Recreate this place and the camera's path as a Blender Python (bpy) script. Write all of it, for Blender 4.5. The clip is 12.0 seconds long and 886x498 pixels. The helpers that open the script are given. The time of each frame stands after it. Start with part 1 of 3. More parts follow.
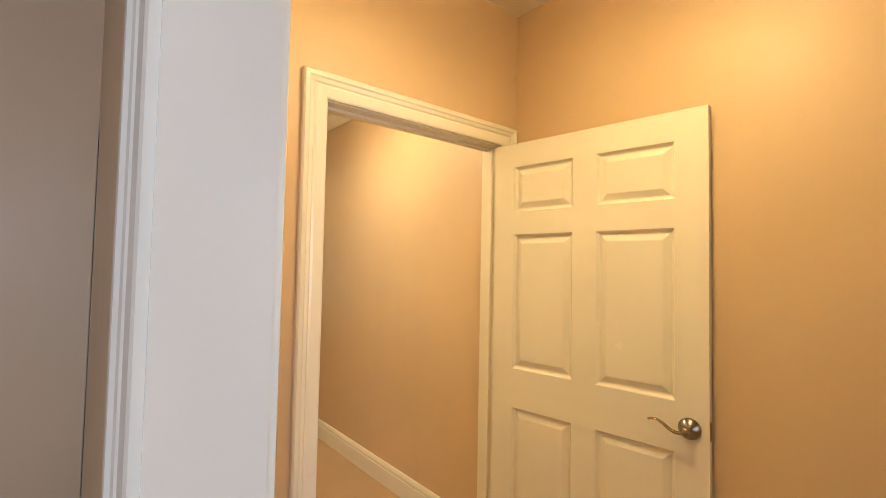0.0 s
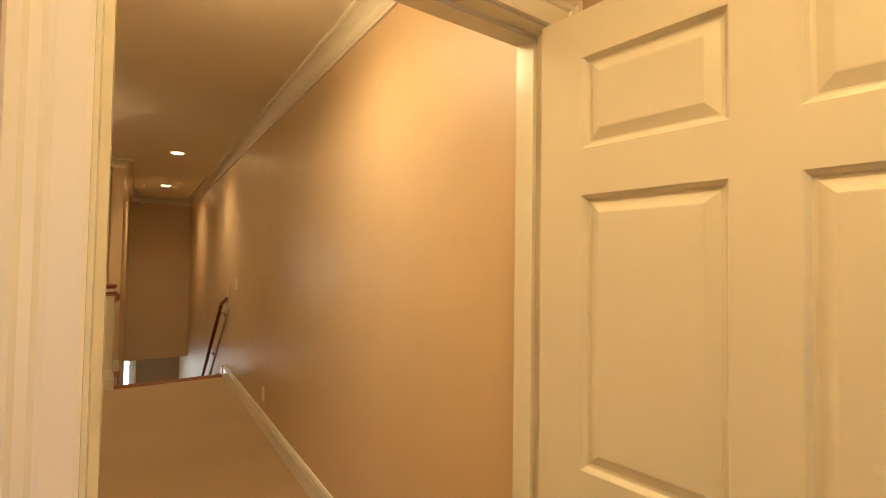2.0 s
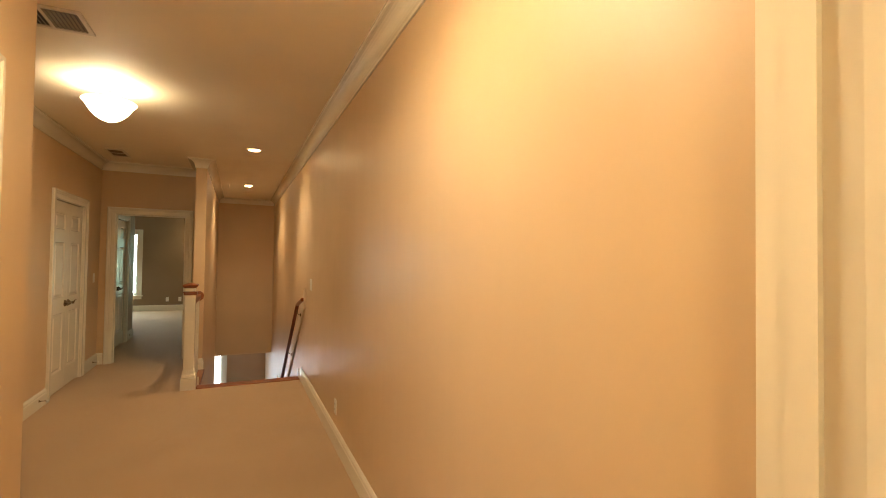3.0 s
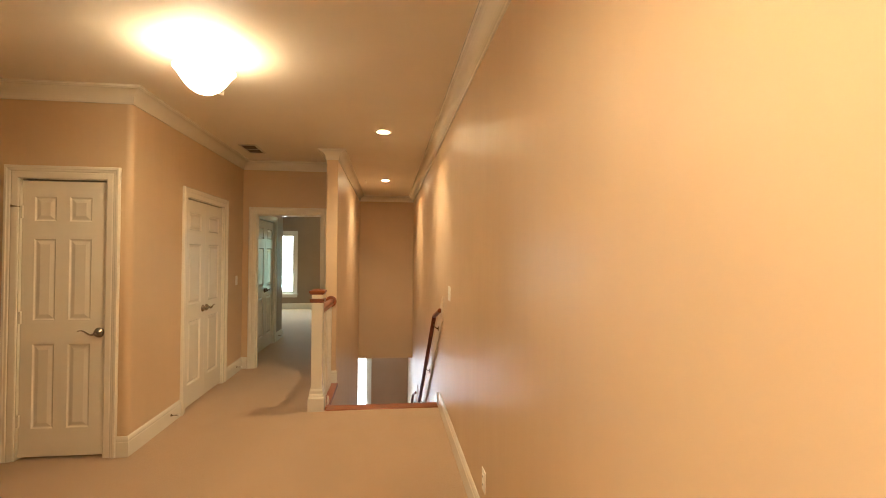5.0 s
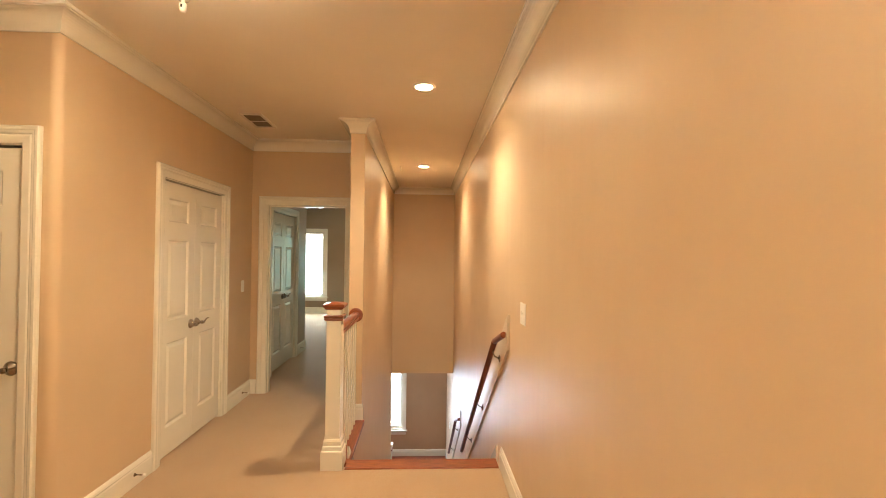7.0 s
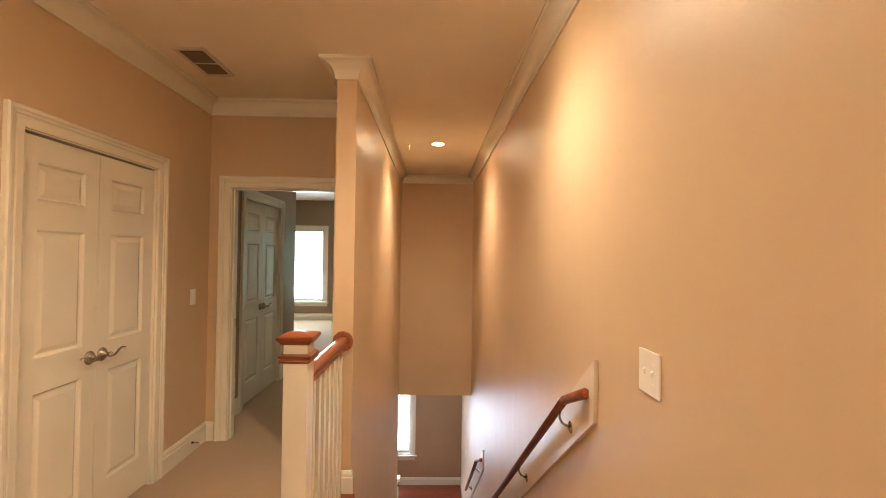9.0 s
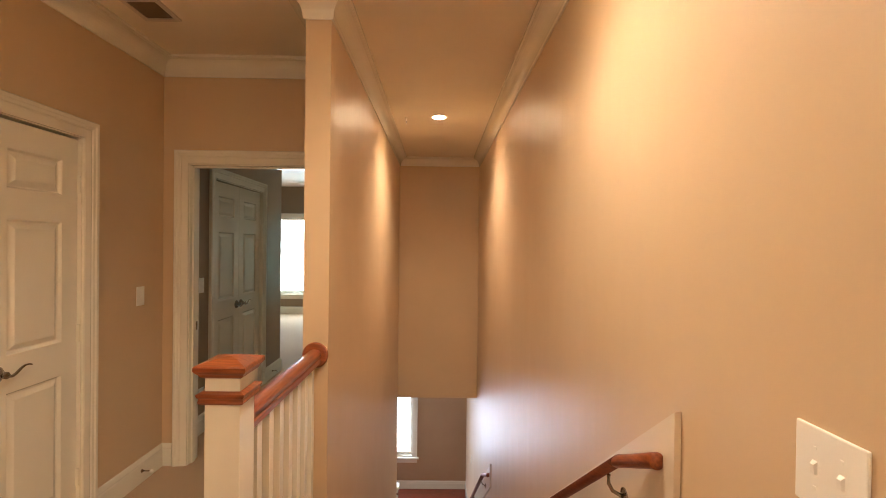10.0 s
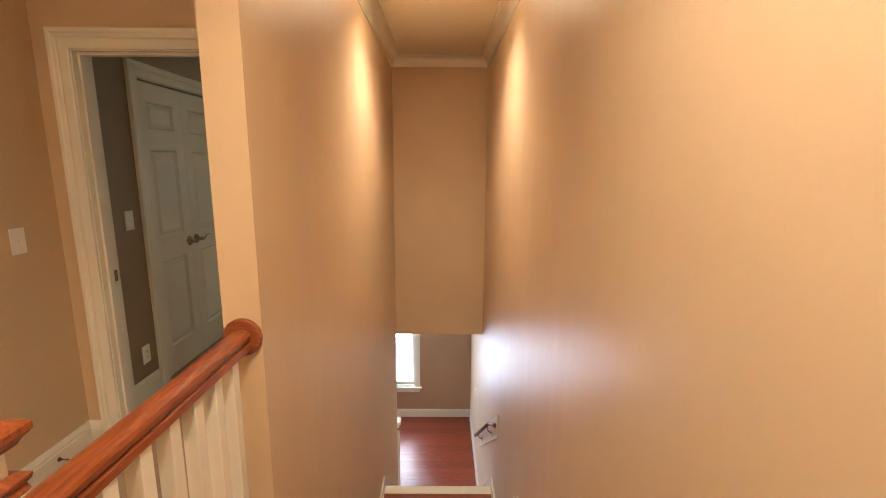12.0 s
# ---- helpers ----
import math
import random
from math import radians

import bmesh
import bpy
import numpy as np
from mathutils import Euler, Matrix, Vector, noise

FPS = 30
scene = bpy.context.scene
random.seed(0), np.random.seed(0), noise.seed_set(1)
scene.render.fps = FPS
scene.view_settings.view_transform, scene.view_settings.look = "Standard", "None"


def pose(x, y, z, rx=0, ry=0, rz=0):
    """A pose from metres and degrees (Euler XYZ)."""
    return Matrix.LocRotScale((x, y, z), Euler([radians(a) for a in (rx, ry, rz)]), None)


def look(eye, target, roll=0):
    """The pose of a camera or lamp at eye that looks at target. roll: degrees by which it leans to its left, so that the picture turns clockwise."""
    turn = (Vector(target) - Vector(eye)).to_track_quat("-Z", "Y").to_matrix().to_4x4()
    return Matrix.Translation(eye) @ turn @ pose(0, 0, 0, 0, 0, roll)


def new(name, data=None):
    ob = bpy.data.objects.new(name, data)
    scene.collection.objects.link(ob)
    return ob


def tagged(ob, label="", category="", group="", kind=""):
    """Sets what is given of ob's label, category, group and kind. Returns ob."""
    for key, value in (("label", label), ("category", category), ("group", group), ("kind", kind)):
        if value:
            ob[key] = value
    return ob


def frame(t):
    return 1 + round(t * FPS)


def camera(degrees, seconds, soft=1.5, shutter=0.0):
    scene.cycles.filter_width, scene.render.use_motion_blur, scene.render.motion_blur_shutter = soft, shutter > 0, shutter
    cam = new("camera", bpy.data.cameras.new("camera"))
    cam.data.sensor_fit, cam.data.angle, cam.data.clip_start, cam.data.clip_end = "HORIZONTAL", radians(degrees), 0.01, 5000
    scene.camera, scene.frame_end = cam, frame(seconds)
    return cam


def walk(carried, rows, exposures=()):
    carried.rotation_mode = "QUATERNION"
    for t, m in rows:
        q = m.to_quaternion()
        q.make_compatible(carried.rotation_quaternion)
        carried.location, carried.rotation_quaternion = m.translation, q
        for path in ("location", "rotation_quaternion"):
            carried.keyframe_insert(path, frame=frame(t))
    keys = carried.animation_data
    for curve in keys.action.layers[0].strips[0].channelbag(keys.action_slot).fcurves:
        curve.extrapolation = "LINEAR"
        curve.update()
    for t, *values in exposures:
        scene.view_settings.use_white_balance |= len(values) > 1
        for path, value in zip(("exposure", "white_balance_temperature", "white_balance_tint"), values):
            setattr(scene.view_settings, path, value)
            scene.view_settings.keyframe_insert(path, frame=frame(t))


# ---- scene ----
cam = camera(88.7, 12.0, soft=0.95)
PATH = [
    (0, (0.860, 0.730, 1.458), (2.119, 2.282, 1.539), 1.13),
    (0.5, (1.039, 0.896, 1.455), (2.321, 2.428, 1.535), 1.05),
    (1, (1.232, 1.098, 1.454), (2.532, 2.616, 1.532), 0.99),
    (1.5, (1.415, 1.274, 1.469), (2.676, 2.826, 1.521), 0.56),
    (2, (1.599, 1.469, 1.459), (2.712, 3.129, 1.519), 0.83),
    (2.3, (1.682, 1.604, 1.452), (2.703, 3.324, 1.513), 0.90),
    (2.5, (1.722, 1.720, 1.465), (2.692, 3.468, 1.516), 0.91),
    (3, (1.795, 1.991, 1.470), (2.621, 3.812, 1.517), 0.80),
    (3.5, (1.894, 2.279, 1.480), (2.524, 4.177, 1.520), 0.57),
    (5.5, (2.010, 3.526, 1.506), (2.178, 5.519, 1.537), 0.67),
    (6, (1.962, 3.826, 1.505), (2.080, 5.822, 1.540), 0.84),
    (6.5, (1.942, 4.143, 1.500), (2.045, 6.141, 1.528), 0.56),
    (7, (1.954, 4.480, 1.509), (2.042, 6.478, 1.537), 0.63),
    (7.2, (1.947, 4.611, 1.508), (2.030, 6.609, 1.537), 0.65),
    (9, (1.908, 5.769, 1.504), (1.953, 7.768, 1.534), 0.75),
    (9.5, (1.919, 6.084, 1.497), (1.952, 8.084, 1.533), 0.69),
    (10, (1.950, 6.393, 1.509), (1.974, 8.392, 1.493), 0.71),
    (10.5, (1.957, 6.644, 1.500), (1.973, 8.642, 1.404), 0.70),
    (11, (1.950, 6.878, 1.514), (1.964, 8.870, 1.331), 0.75),
    (11.5, (1.976, 7.074, 1.494), (1.981, 9.057, 1.230), 0.66),
    (12, (2.006, 7.230, 1.523), (2.009, 9.195, 1.152), 0.30),
]
EXPOSURES = [
    (0.0, 0.22, 6500, 0.5), (0.6, 0.06, 7150, 2.5), (1.0, -0.03, 7400, 3), (1.5, -0.06, 7400, 4), (2.0, -0.06, 7350, 5), (2.5, 0.14, 6850, 6), (3.5, 0.50, 6350, 6), (5.5, 1.0, 5950, 7),
    (6.5, 1.24, 5820, 6.8), (7.2, 1.34, 5800, 7.5), (9.0, 1.07, 5850, 13.5), (9.5, 1.0, 5870, 14.5), (10.5, 0.93, 5720, 14), (11.5, 1.12, 5650, 12.5), (12.0, 1.18, 5640, 11.5),
]
walk(cam, [(t, look(eye, target, roll)) for t, eye, target, roll in PATH], EXPOSURES)

# ---- light ----
WARM = (1.0, 0.70, 0.345)
COOL = (0.80, 0.92, 1.0)
world = bpy.data.worlds.new("sky")
scene.world = world
world.use_nodes = True
wn = world.node_tree.nodes
sky = wn.new("ShaderNodeTexSky")
sky.sky_type = "NISHITA"
sky.sun_disc = False
sky.sun_elevation, sky.sun_rotation = radians(50), radians(200)
world.node_tree.links.new(sky.outputs[0], wn["Background"].inputs[0])
wn["Background"].inputs[1].default_value = 0.12


def lamp(name, kind, m, power, colour, **settings):
    data = bpy.data.lights.new(name, kind)
    data.energy, data.color = power, colour
    if kind == "SPOT":
        data.spot_size, data.spot_blend, data.shadow_soft_size = settings["angle"], settings["blend"], settings["size"]
    elif kind == "AREA":
        data.shape = "ELLIPSE" if settings.get("round") else "RECTANGLE"
        data.size, data.size_y = settings["size"], settings["size_y"]
    elif kind == "SUN":
        data.angle = settings["angle"]
    else:
        data.shadow_soft_size = settings["size"]
    ob = new(name, data)
    ob.matrix_world = m
    return ob


lamp("sun", "SUN", look((0, 0, 20), (6, -8, 6)), 2.0, (1.0, 0.95, 0.86), angle=radians(0.5))
# bulbs of the ceiling fixtures
lamp("bulb_hall", "POINT", pose(0.90, 6.09, 2.59), 5.2, (1.0, 0.77, 0.48), size=0.06)
lamp("bulb_hall_below", "AREA", pose(0.90, 6.09, 2.458), 5.2, (1.0, 0.76, 0.46), size=0.22, size_y=0.22, round=True)
lamp("bulb_landing", "POINT", pose(1.818, 3.25, 2.59), 2.0, (1.0, 0.765, 0.465), size=0.06)
lamp("bulb_landing_below", "AREA", pose(1.818, 3.25, 2.458), 12.6, (1.0, 0.765, 0.465), size=0.30, size_y=0.30, round=True)
lamp("bulb_entry_room", "POINT", pose(1.76, 1.35, 2.59), 1.8, WARM, size=0.06)
lamp("bulb_entry_room_below", "AREA", pose(1.76, 1.35, 2.458), 10.0, WARM, size=0.30, size_y=0.30, round=True)
# recessed downlights over the stairs
for y, power in ((7.763, 58), (10.73, 70)):
    lamp("downlight_bulb", "SPOT", look((1.95, y, 2.70), (1.95, y, 0)), power, (1.0, 0.78, 0.51), angle=radians(134), blend=1.0, size=0.03)
# daylight in the window openings
lamp("daylight_bedroom", "AREA", look((-1.06, 16.12, 1.24), (-1.06, 10, -1.6)), 29, (0.72, 0.96, 1.0), size=0.95, size_y=1.6)
lamp("daylight_stair_hall", "AREA", look((1.13, 14.78, -1.7), (2.6, 11, -1.6)), 12, (0.74, 0.85, 1.0), size=0.8, size_y=1.4)
lamp("daylight_stair_hall_second", "AREA", look((-0.05, 14.78, -1.7), (2.2, 11, -1.6)), 17, (0.74, 0.85, 1.0), size=0.8, size_y=1.4)
lamp("daylight_side_room", "AREA", look((-0.6, -2.45, 1.5), (0.5, 2, 1.3)), 98, (0.56, 0.66, 1.0), size=1.2, size_y=1.5)


lamp("bedroom_downlight_bulb", "SPOT", look((0.95, 15.75, 2.70), (0.95, 15.75, 0)), 36, WARM, angle=radians(130), blend=1.0, size=0.03)
# added lamp in an unseen opening, inferred from sheen on the entry door wall
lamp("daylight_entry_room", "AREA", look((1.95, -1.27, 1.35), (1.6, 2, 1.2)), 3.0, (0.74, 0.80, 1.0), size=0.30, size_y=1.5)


# ---- materials ----
def material(name, colour, rough=0.5, metal=0.0):
    m = bpy.data.materials.new(name)
    m.use_nodes = True
    b = m.node_tree.nodes["Principled BSDF"]
    b.inputs["Base Color"].default_value = (*colour, 1)
    b.inputs["Roughness"].default_value = rough
    b.inputs["Metallic"].default_value = metal
    return m


def node(m, kind, **values):
    n = m.node_tree.nodes.new(kind)
    for key, value in values.items():
        n.inputs[key].default_value = value
    return n


def link(m, a, b):
    m.node_tree.links.new(a, b)


def coords(m, scale=(1, 1, 1)):
    c = node(m, "ShaderNodeNewGeometry")
    mp = node(m, "ShaderNodeMapping", Scale=scale)
    link(m, c.outputs["Position"], mp.inputs["Vector"])
    return mp.outputs["Vector"]


def varied(m, colour, dark, scale, vector, detail=4.0, low=0.35, high=0.65):
    """Base colour between dark and colour by noise."""
    b = m.node_tree.nodes["Principled BSDF"]
    n = node(m, "ShaderNodeTexNoise", Scale=scale, Detail=detail)
    link(m, vector, n.inputs["Vector"])
    r = node(m, "ShaderNodeValToRGB")
    r.color_ramp.elements[0].position, r.color_ramp.elements[1].position = low, high
    r.color_ramp.elements[0].color, r.color_ramp.elements[1].color = (*dark, 1), (*colour, 1)
    link(m, n.outputs["Fac"], r.inputs["Fac"])
    link(m, r.outputs["Color"], b.inputs["Base Color"])
    return r


def bumpy(m, scale, strength, distance, vector, detail=3.0):
    b = m.node_tree.nodes["Principled BSDF"]
    n = node(m, "ShaderNodeTexNoise", Scale=scale, Detail=detail)
    link(m, vector, n.inputs["Vector"])
    u = node(m, "ShaderNodeBump", Strength=strength, Distance=distance)
    link(m, n.outputs["Fac"], u.inputs["Height"])
    link(m, u.outputs["Normal"], b.inputs["Normal"])
    return u


def rough_varied(m, scale, low, high, vector):
    b = m.node_tree.nodes["Principled BSDF"]
    n = node(m, "ShaderNodeTexNoise", Scale=scale, Detail=3.0)
    link(m, vector, n.inputs["Vector"])
    r = node(m, "ShaderNodeMapRange")
    r.inputs["To Min"].default_value, r.inputs["To Max"].default_value = low, high
    link(m, n.outputs["Fac"], r.inputs["Value"])
    link(m, r.outputs["Result"], b.inputs["Roughness"])


def paint(name, colour, dark, rough, orange_peel, waves=0.0):
    m = material(name, colour, rough)
    v = coords(m)
    varied(m, colour, dark, 1.7, v)
    fine = bumpy(m, 260.0, orange_peel, 0.0008, v, 2.0)
    if waves:
        broad = node(m, "ShaderNodeTexNoise", Scale=5.0, Detail=2.0)
        link(m, coords(m, (1, 1, 0.12)), broad.inputs["Vector"])
        wave = node(m, "ShaderNodeBump", Strength=waves, Distance=0.02)
        link(m, broad.outputs["Fac"], wave.inputs["Height"])
        link(m, wave.outputs["Normal"], fine.inputs["Normal"])
    rough_varied(m, 5.0, rough - 0.05, rough + 0.06, v)
    return m


WALL = paint("tan_wall_paint", (0.635, 0.465, 0.287), (0.605, 0.440, 0.268), 0.44, 0.14, 0.30)
# darker than WALL, for the walls of the lower hall
TAUPE = paint("taupe_lower_wall", (0.45, 0.300, 0.178), (0.415, 0.272, 0.160), 0.45, 0.35)
TRIM = paint("cream_trim_paint", (0.80, 0.755, 0.64), (0.77, 0.72, 0.60), 0.24, 0.10)
CEILING = paint("ceiling_paint", (0.82, 0.74, 0.61), (0.79, 0.71, 0.58), 0.62, 0.5)
# darker tone than WALL, for the bedroom walls
BEDROOM = paint("dark_brown_bedroom_wall", (0.30, 0.215, 0.135), (0.275, 0.195, 0.12), 0.42, 0.35)
# between wall and trim tones: the board's sheen is put into this colour
BOARD_SHEEN_PAINT = paint("sheen_pale_board_paint", (0.70, 0.58, 0.43), (0.67, 0.55, 0.40), 0.38, 0.15)
LAWN = paint("lawn_green", (0.08, 0.11, 0.035), (0.05, 0.08, 0.02), 0.9, 0.6)
PLATE = material("ivory_plastic", (0.88, 0.85, 0.78), 0.35)


def carpet_material():
    m = material("beige_carpet", (0.5, 0.39, 0.27), 0.95)
    v = coords(m)
    r = varied(m, (0.50, 0.328, 0.176), (0.385, 0.242, 0.124), 420.0, v, 2.0, 0.3, 0.7)
    big = node(m, "ShaderNodeTexNoise", Scale=2.2, Detail=5.0)
    link(m, v, big.inputs["Vector"])
    hue = node(m, "ShaderNodeHueSaturation")
    rng = node(m, "ShaderNodeMapRange")
    rng.inputs["To Min"].default_value, rng.inputs["To Max"].default_value = 0.86, 1.12
    link(m, big.outputs["Fac"], rng.inputs["Value"])
    link(m, rng.outputs["Result"], hue.inputs["Value"])
    link(m, r.outputs["Color"], hue.inputs["Color"])
    link(m, hue.outputs["Color"], m.node_tree.nodes["Principled BSDF"].inputs["Base Color"])
    bumpy(m, 330.0, 0.9, 0.004, v, 3.0)
    m.node_tree.nodes["Principled BSDF"].inputs["Sheen Weight"].default_value = 0.3
    return m


CARPET = carpet_material()


def wood_material(name, light, dark, rough, stretch, by_piece=False):
    m = material(name, light, rough)
    v = coords(m, stretch)
    r = varied(m, light, dark, 9.0, v, 7.0, 0.32, 0.68)
    if by_piece:
        info = node(m, "ShaderNodeObjectInfo")
        rng = node(m, "ShaderNodeMapRange")
        rng.inputs["To Min"].default_value, rng.inputs["To Max"].default_value = 0.86, 1.12
        hue = node(m, "ShaderNodeHueSaturation")
        link(m, info.outputs["Random"], rng.inputs["Value"])
        link(m, rng.outputs["Result"], hue.inputs["Value"])
        link(m, r.outputs["Color"], hue.inputs["Color"])
        link(m, hue.outputs["Color"], m.node_tree.nodes["Principled BSDF"].inputs["Base Color"])
    bumpy(m, 14.0, 0.15, 0.001, v, 6.0)
    m.node_tree.nodes["Principled BSDF"].inputs["Coat Weight"].default_value = 0.35
    m.node_tree.nodes["Principled BSDF"].inputs["Coat Roughness"].default_value = 0.15
    return m


RAIL_WOOD = wood_material("reddish_rail_wood", (0.31, 0.080, 0.020), (0.16, 0.034, 0.009), 0.32, (14, 1.2, 14))
CAP_WOOD = wood_material("reddish_cap_wood", (0.31, 0.082, 0.020), (0.16, 0.034, 0.009), 0.32, (1.2, 14, 14))
DARK_WOOD = wood_material("dark_handrail_wood", (0.22, 0.055, 0.018), (0.10, 0.022, 0.010), 0.5, (14, 1.5, 14))
RAIL_WOOD.node_tree.nodes["Principled BSDF"].inputs["Coat Weight"].default_value = 0.15
DARK_WOOD.node_tree.nodes["Principled BSDF"].inputs["Coat Weight"].default_value = 0.08
FLOOR_WOOD = wood_material("cherry_floor_boards", (0.27, 0.060, 0.024), (0.17, 0.033, 0.014), 0.34, (0.8, 9, 9), True)
FLOOR_WOOD.node_tree.nodes["Principled BSDF"].inputs["Coat Weight"].default_value = 0.15
NICKEL = material("satin_nickel", (0.33, 0.285, 0.235), 0.22, 1.0)
# near-black colour for the shade inside vents, sprinkler ports and outlet slots
DARK = material("hollow_shade_black", (0.02, 0.018, 0.016), 0.8)
# the grille's metal in shade, with the shade put into the colour
SLAT = material("shaded_brown_slat", (0.16, 0.12, 0.08), 0.5)
GREY_METAL = material("painted_grille", (0.62, 0.55, 0.45), 0.45)
BOARD_GAP_SHADE = material("board_gap_shade", (0.05, 0.04, 0.03), 0.9)


def glowing(name, colour, strength):
    m = material(name, (0.8, 0.8, 0.8), 0.4)
    b = m.node_tree.nodes["Principled BSDF"]
    b.inputs["Emission Color"].default_value = (*colour, 1)
    b.inputs["Emission Strength"].default_value = strength
    return m


# one glow strength per bowl fixture
BOWL_HALL = glowing("lit_frosted_glass", (1.0, 0.77, 0.47), 14.0)
BOWL_NEAR = glowing("lit_frosted_glass_landing", (1.0, 0.765, 0.465), 20.0)
BOWL_ENTRY = glowing("lit_frosted_glass_entry", WARM, 19.0)
BULB = glowing("lit_downlight_lens", (1.0, 0.715, 0.385), 160.0)
GARDEN = glowing("shaded_garden", (0.45, 0.80, 0.62), 1.5)
OUTDOORS = glowing("bright_outdoors", (0.92, 0.98, 1.0), 5.0)


def glass_material():
    m = material("window_glass", (1, 1, 1), 0.02)
    b = m.node_tree.nodes["Principled BSDF"]
    b.inputs["Transmission Weight"].default_value = 1.0
    b.inputs["IOR"].default_value = 1.45
    return m


GLASS = glass_material()


# ---- mesh helpers ----
def mesh_of(bm, name, mat):
    bmesh.ops.recalc_face_normals(bm, faces=bm.faces)
    me = bpy.data.meshes.new(name)
    bm.to_mesh(me)
    bm.free()
    me.materials.append(mat)
    return me


def part(name, bm, mat, parent=None, label="", smooth=False):
    me = mesh_of(bm, name, mat)
    if smooth:
        for p in me.polygons:
            p.use_smooth = True
    ob = new(name, me)
    if parent is not None:
        ob.parent = parent
    return tagged(ob, label)


def thing(name, label, category, group="", kind="", m=None):
    ob = new(name)
    if m is not None:
        ob.matrix_world = m
    return tagged(ob, label, category, group, kind)


def box(bm, x0, x1, y0, y1, z0, z1, bevel=0.0):
    x0, x1, y0, y1, z0, z1 = min(x0, x1), max(x0, x1), min(y0, y1), max(y0, y1), min(z0, z1), max(z0, z1)
    v = [bm.verts.new((x, y, z)) for x in (x0, x1) for y in (y0, y1) for z in (z0, z1)]
    faces = [bm.faces.new([v[i] for i in q]) for q in ((0, 1, 3, 2), (4, 6, 7, 5), (0, 4, 5, 1), (2, 3, 7, 6), (0, 2, 6, 4), (1, 5, 7, 3))]
    if bevel:
        edges = list({e for f in faces for e in f.edges})
        bmesh.ops.bevel(bm, geom=edges, offset=bevel, segments=2, affect="EDGES", profile=0.5)
    return bm


def boxes(*dims, bevel=0.0):
    bm = bmesh.new()
    for d in dims:
        box(bm, *d, bevel=bevel)
    return bm


def rings(bm, loops, close=True, caps=True):
    """Skin a row of loops of points."""
    made = [[bm.verts.new(p) for p in loop] for loop in loops]
    n = len(made[0])
    for a, b in zip(made, made[1:]):
        for i in range(n if close else n - 1):
            j = (i + 1) % n
            bm.faces.new((a[i], a[j], b[j], b[i]))
    if caps:
        bm.faces.new(made[0])
        bm.faces.new(made[-1][::-1])
    return bm


def lathe(profile, steps=32, centre=(0, 0, 0)):
    bm = bmesh.new()
    cx, cy, cz = centre
    loops = [[(cx + r * math.cos(a), cy + r * math.sin(a), cz + z) for a in (2 * math.pi * k / steps for k in range(steps))] for r, z in profile]
    return rings(bm, loops)


def tube(points, radii, steps=14, flat=1.0):
    """A round bar along points; flat squeezes it vertically."""
    bm = bmesh.new()
    pts = [Vector(p) for p in points]
    loops = []
    for i, p in enumerate(pts):
        d = (pts[min(i + 1, len(pts) - 1)] - pts[max(i - 1, 0)]).normalized()
        side = d.cross(Vector((0, 0, 1)))
        side = side.normalized() if side.length > 1e-4 else Vector((1, 0, 0))
        up = side.cross(d).normalized()
        r = radii[i] if isinstance(radii, (list, tuple)) else radii
        loops.append([p + side * (r * math.cos(a)) + up * (r * flat * math.sin(a)) for a in (2 * math.pi * k / steps for k in range(steps))])
    return rings(bm, loops)


def plan_sweep(profile, path):
    """Sweep (offset to the left of the path, z) along a plan path with mitred corners."""
    bm = bmesh.new()
    pts = [Vector(p) for p in path]
    loops = []
    for i, p in enumerate(pts):
        dirs = []
        if i > 0:
            dirs.append((pts[i] - pts[i - 1]).normalized())
        if i < len(pts) - 1:
            dirs.append((pts[i + 1] - pts[i]).normalized())
        normals = [Vector((-d.y, d.x)) for d in dirs]
        n = sum(normals, Vector((0, 0)))
        n = n / n.length_squared * (2 if len(normals) == 2 else 1) if len(normals) == 1 else n / (1 + normals[0].dot(normals[1]))
        loops.append([(p.x + n.x * u, p.y + n.y * u, z) for u, z in profile])
    return rings(bm, loops)


def structure(name, bm, mat, label, category):
    return tagged(part(name, bm, mat), label, category, kind="structure")


# ---- shell ----
H = 2.735
LOW = -3.05
RIGHT, LEFT = 2.53, 0.10
STAIR_X0, STAIR_X1, STAIR_Y = 1.286, 1.412, 8.65


def wall(name, axis, f0, f1, a0, a1, z0, z1, holes=(), mat=WALL, label="tan painted plaster wall with a soft sheen"):
    """A wall along x or y between faces f0 and f1 with rectangular holes (from, to, bottom, top)."""
    spans, at = [], a0
    for h0, h1, b, t in sorted(holes):
        if h0 > at:
            spans.append((at, h0, z0, z1))
        if b > z0:
            spans.append((h0, h1, z0, b))
        if t < z1:
            spans.append((h0, h1, t, z1))
        at = h1
    if at < a1:
        spans.append((at, a1, z0, z1))
    bm = bmesh.new()
    for p, q, b, t in spans:
        box(bm, *((p, q, f0, f1) if axis == "x" else (f0, f1, p, q)), b, t)
    return structure(name, bm, mat, label, "wall")


DOOR_TOP = 2.06
wall("wall_right", "y", RIGHT, RIGHT + 0.12, 2.37, 14.85, LOW, H)
wall("wall_entry_right", "y", 2.558, 2.65, -1.3, 2.256, 0, H)
wall("wall_entry_door", "x", 2.256, 2.37, 1.04, 2.65, 0, H, [(1.527, 2.465, 0, 2.069)])
# the hole is unseen, added for the entry daylight lamp
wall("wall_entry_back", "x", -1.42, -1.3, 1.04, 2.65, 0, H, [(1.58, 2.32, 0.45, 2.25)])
wall("wall_passage", "y", 0.92, 1.04, -2.5, 4.31, 0, H, [(0.38, 1.285, 0, DOOR_TOP), (3.07, 3.92, 0, DOOR_TOP)])
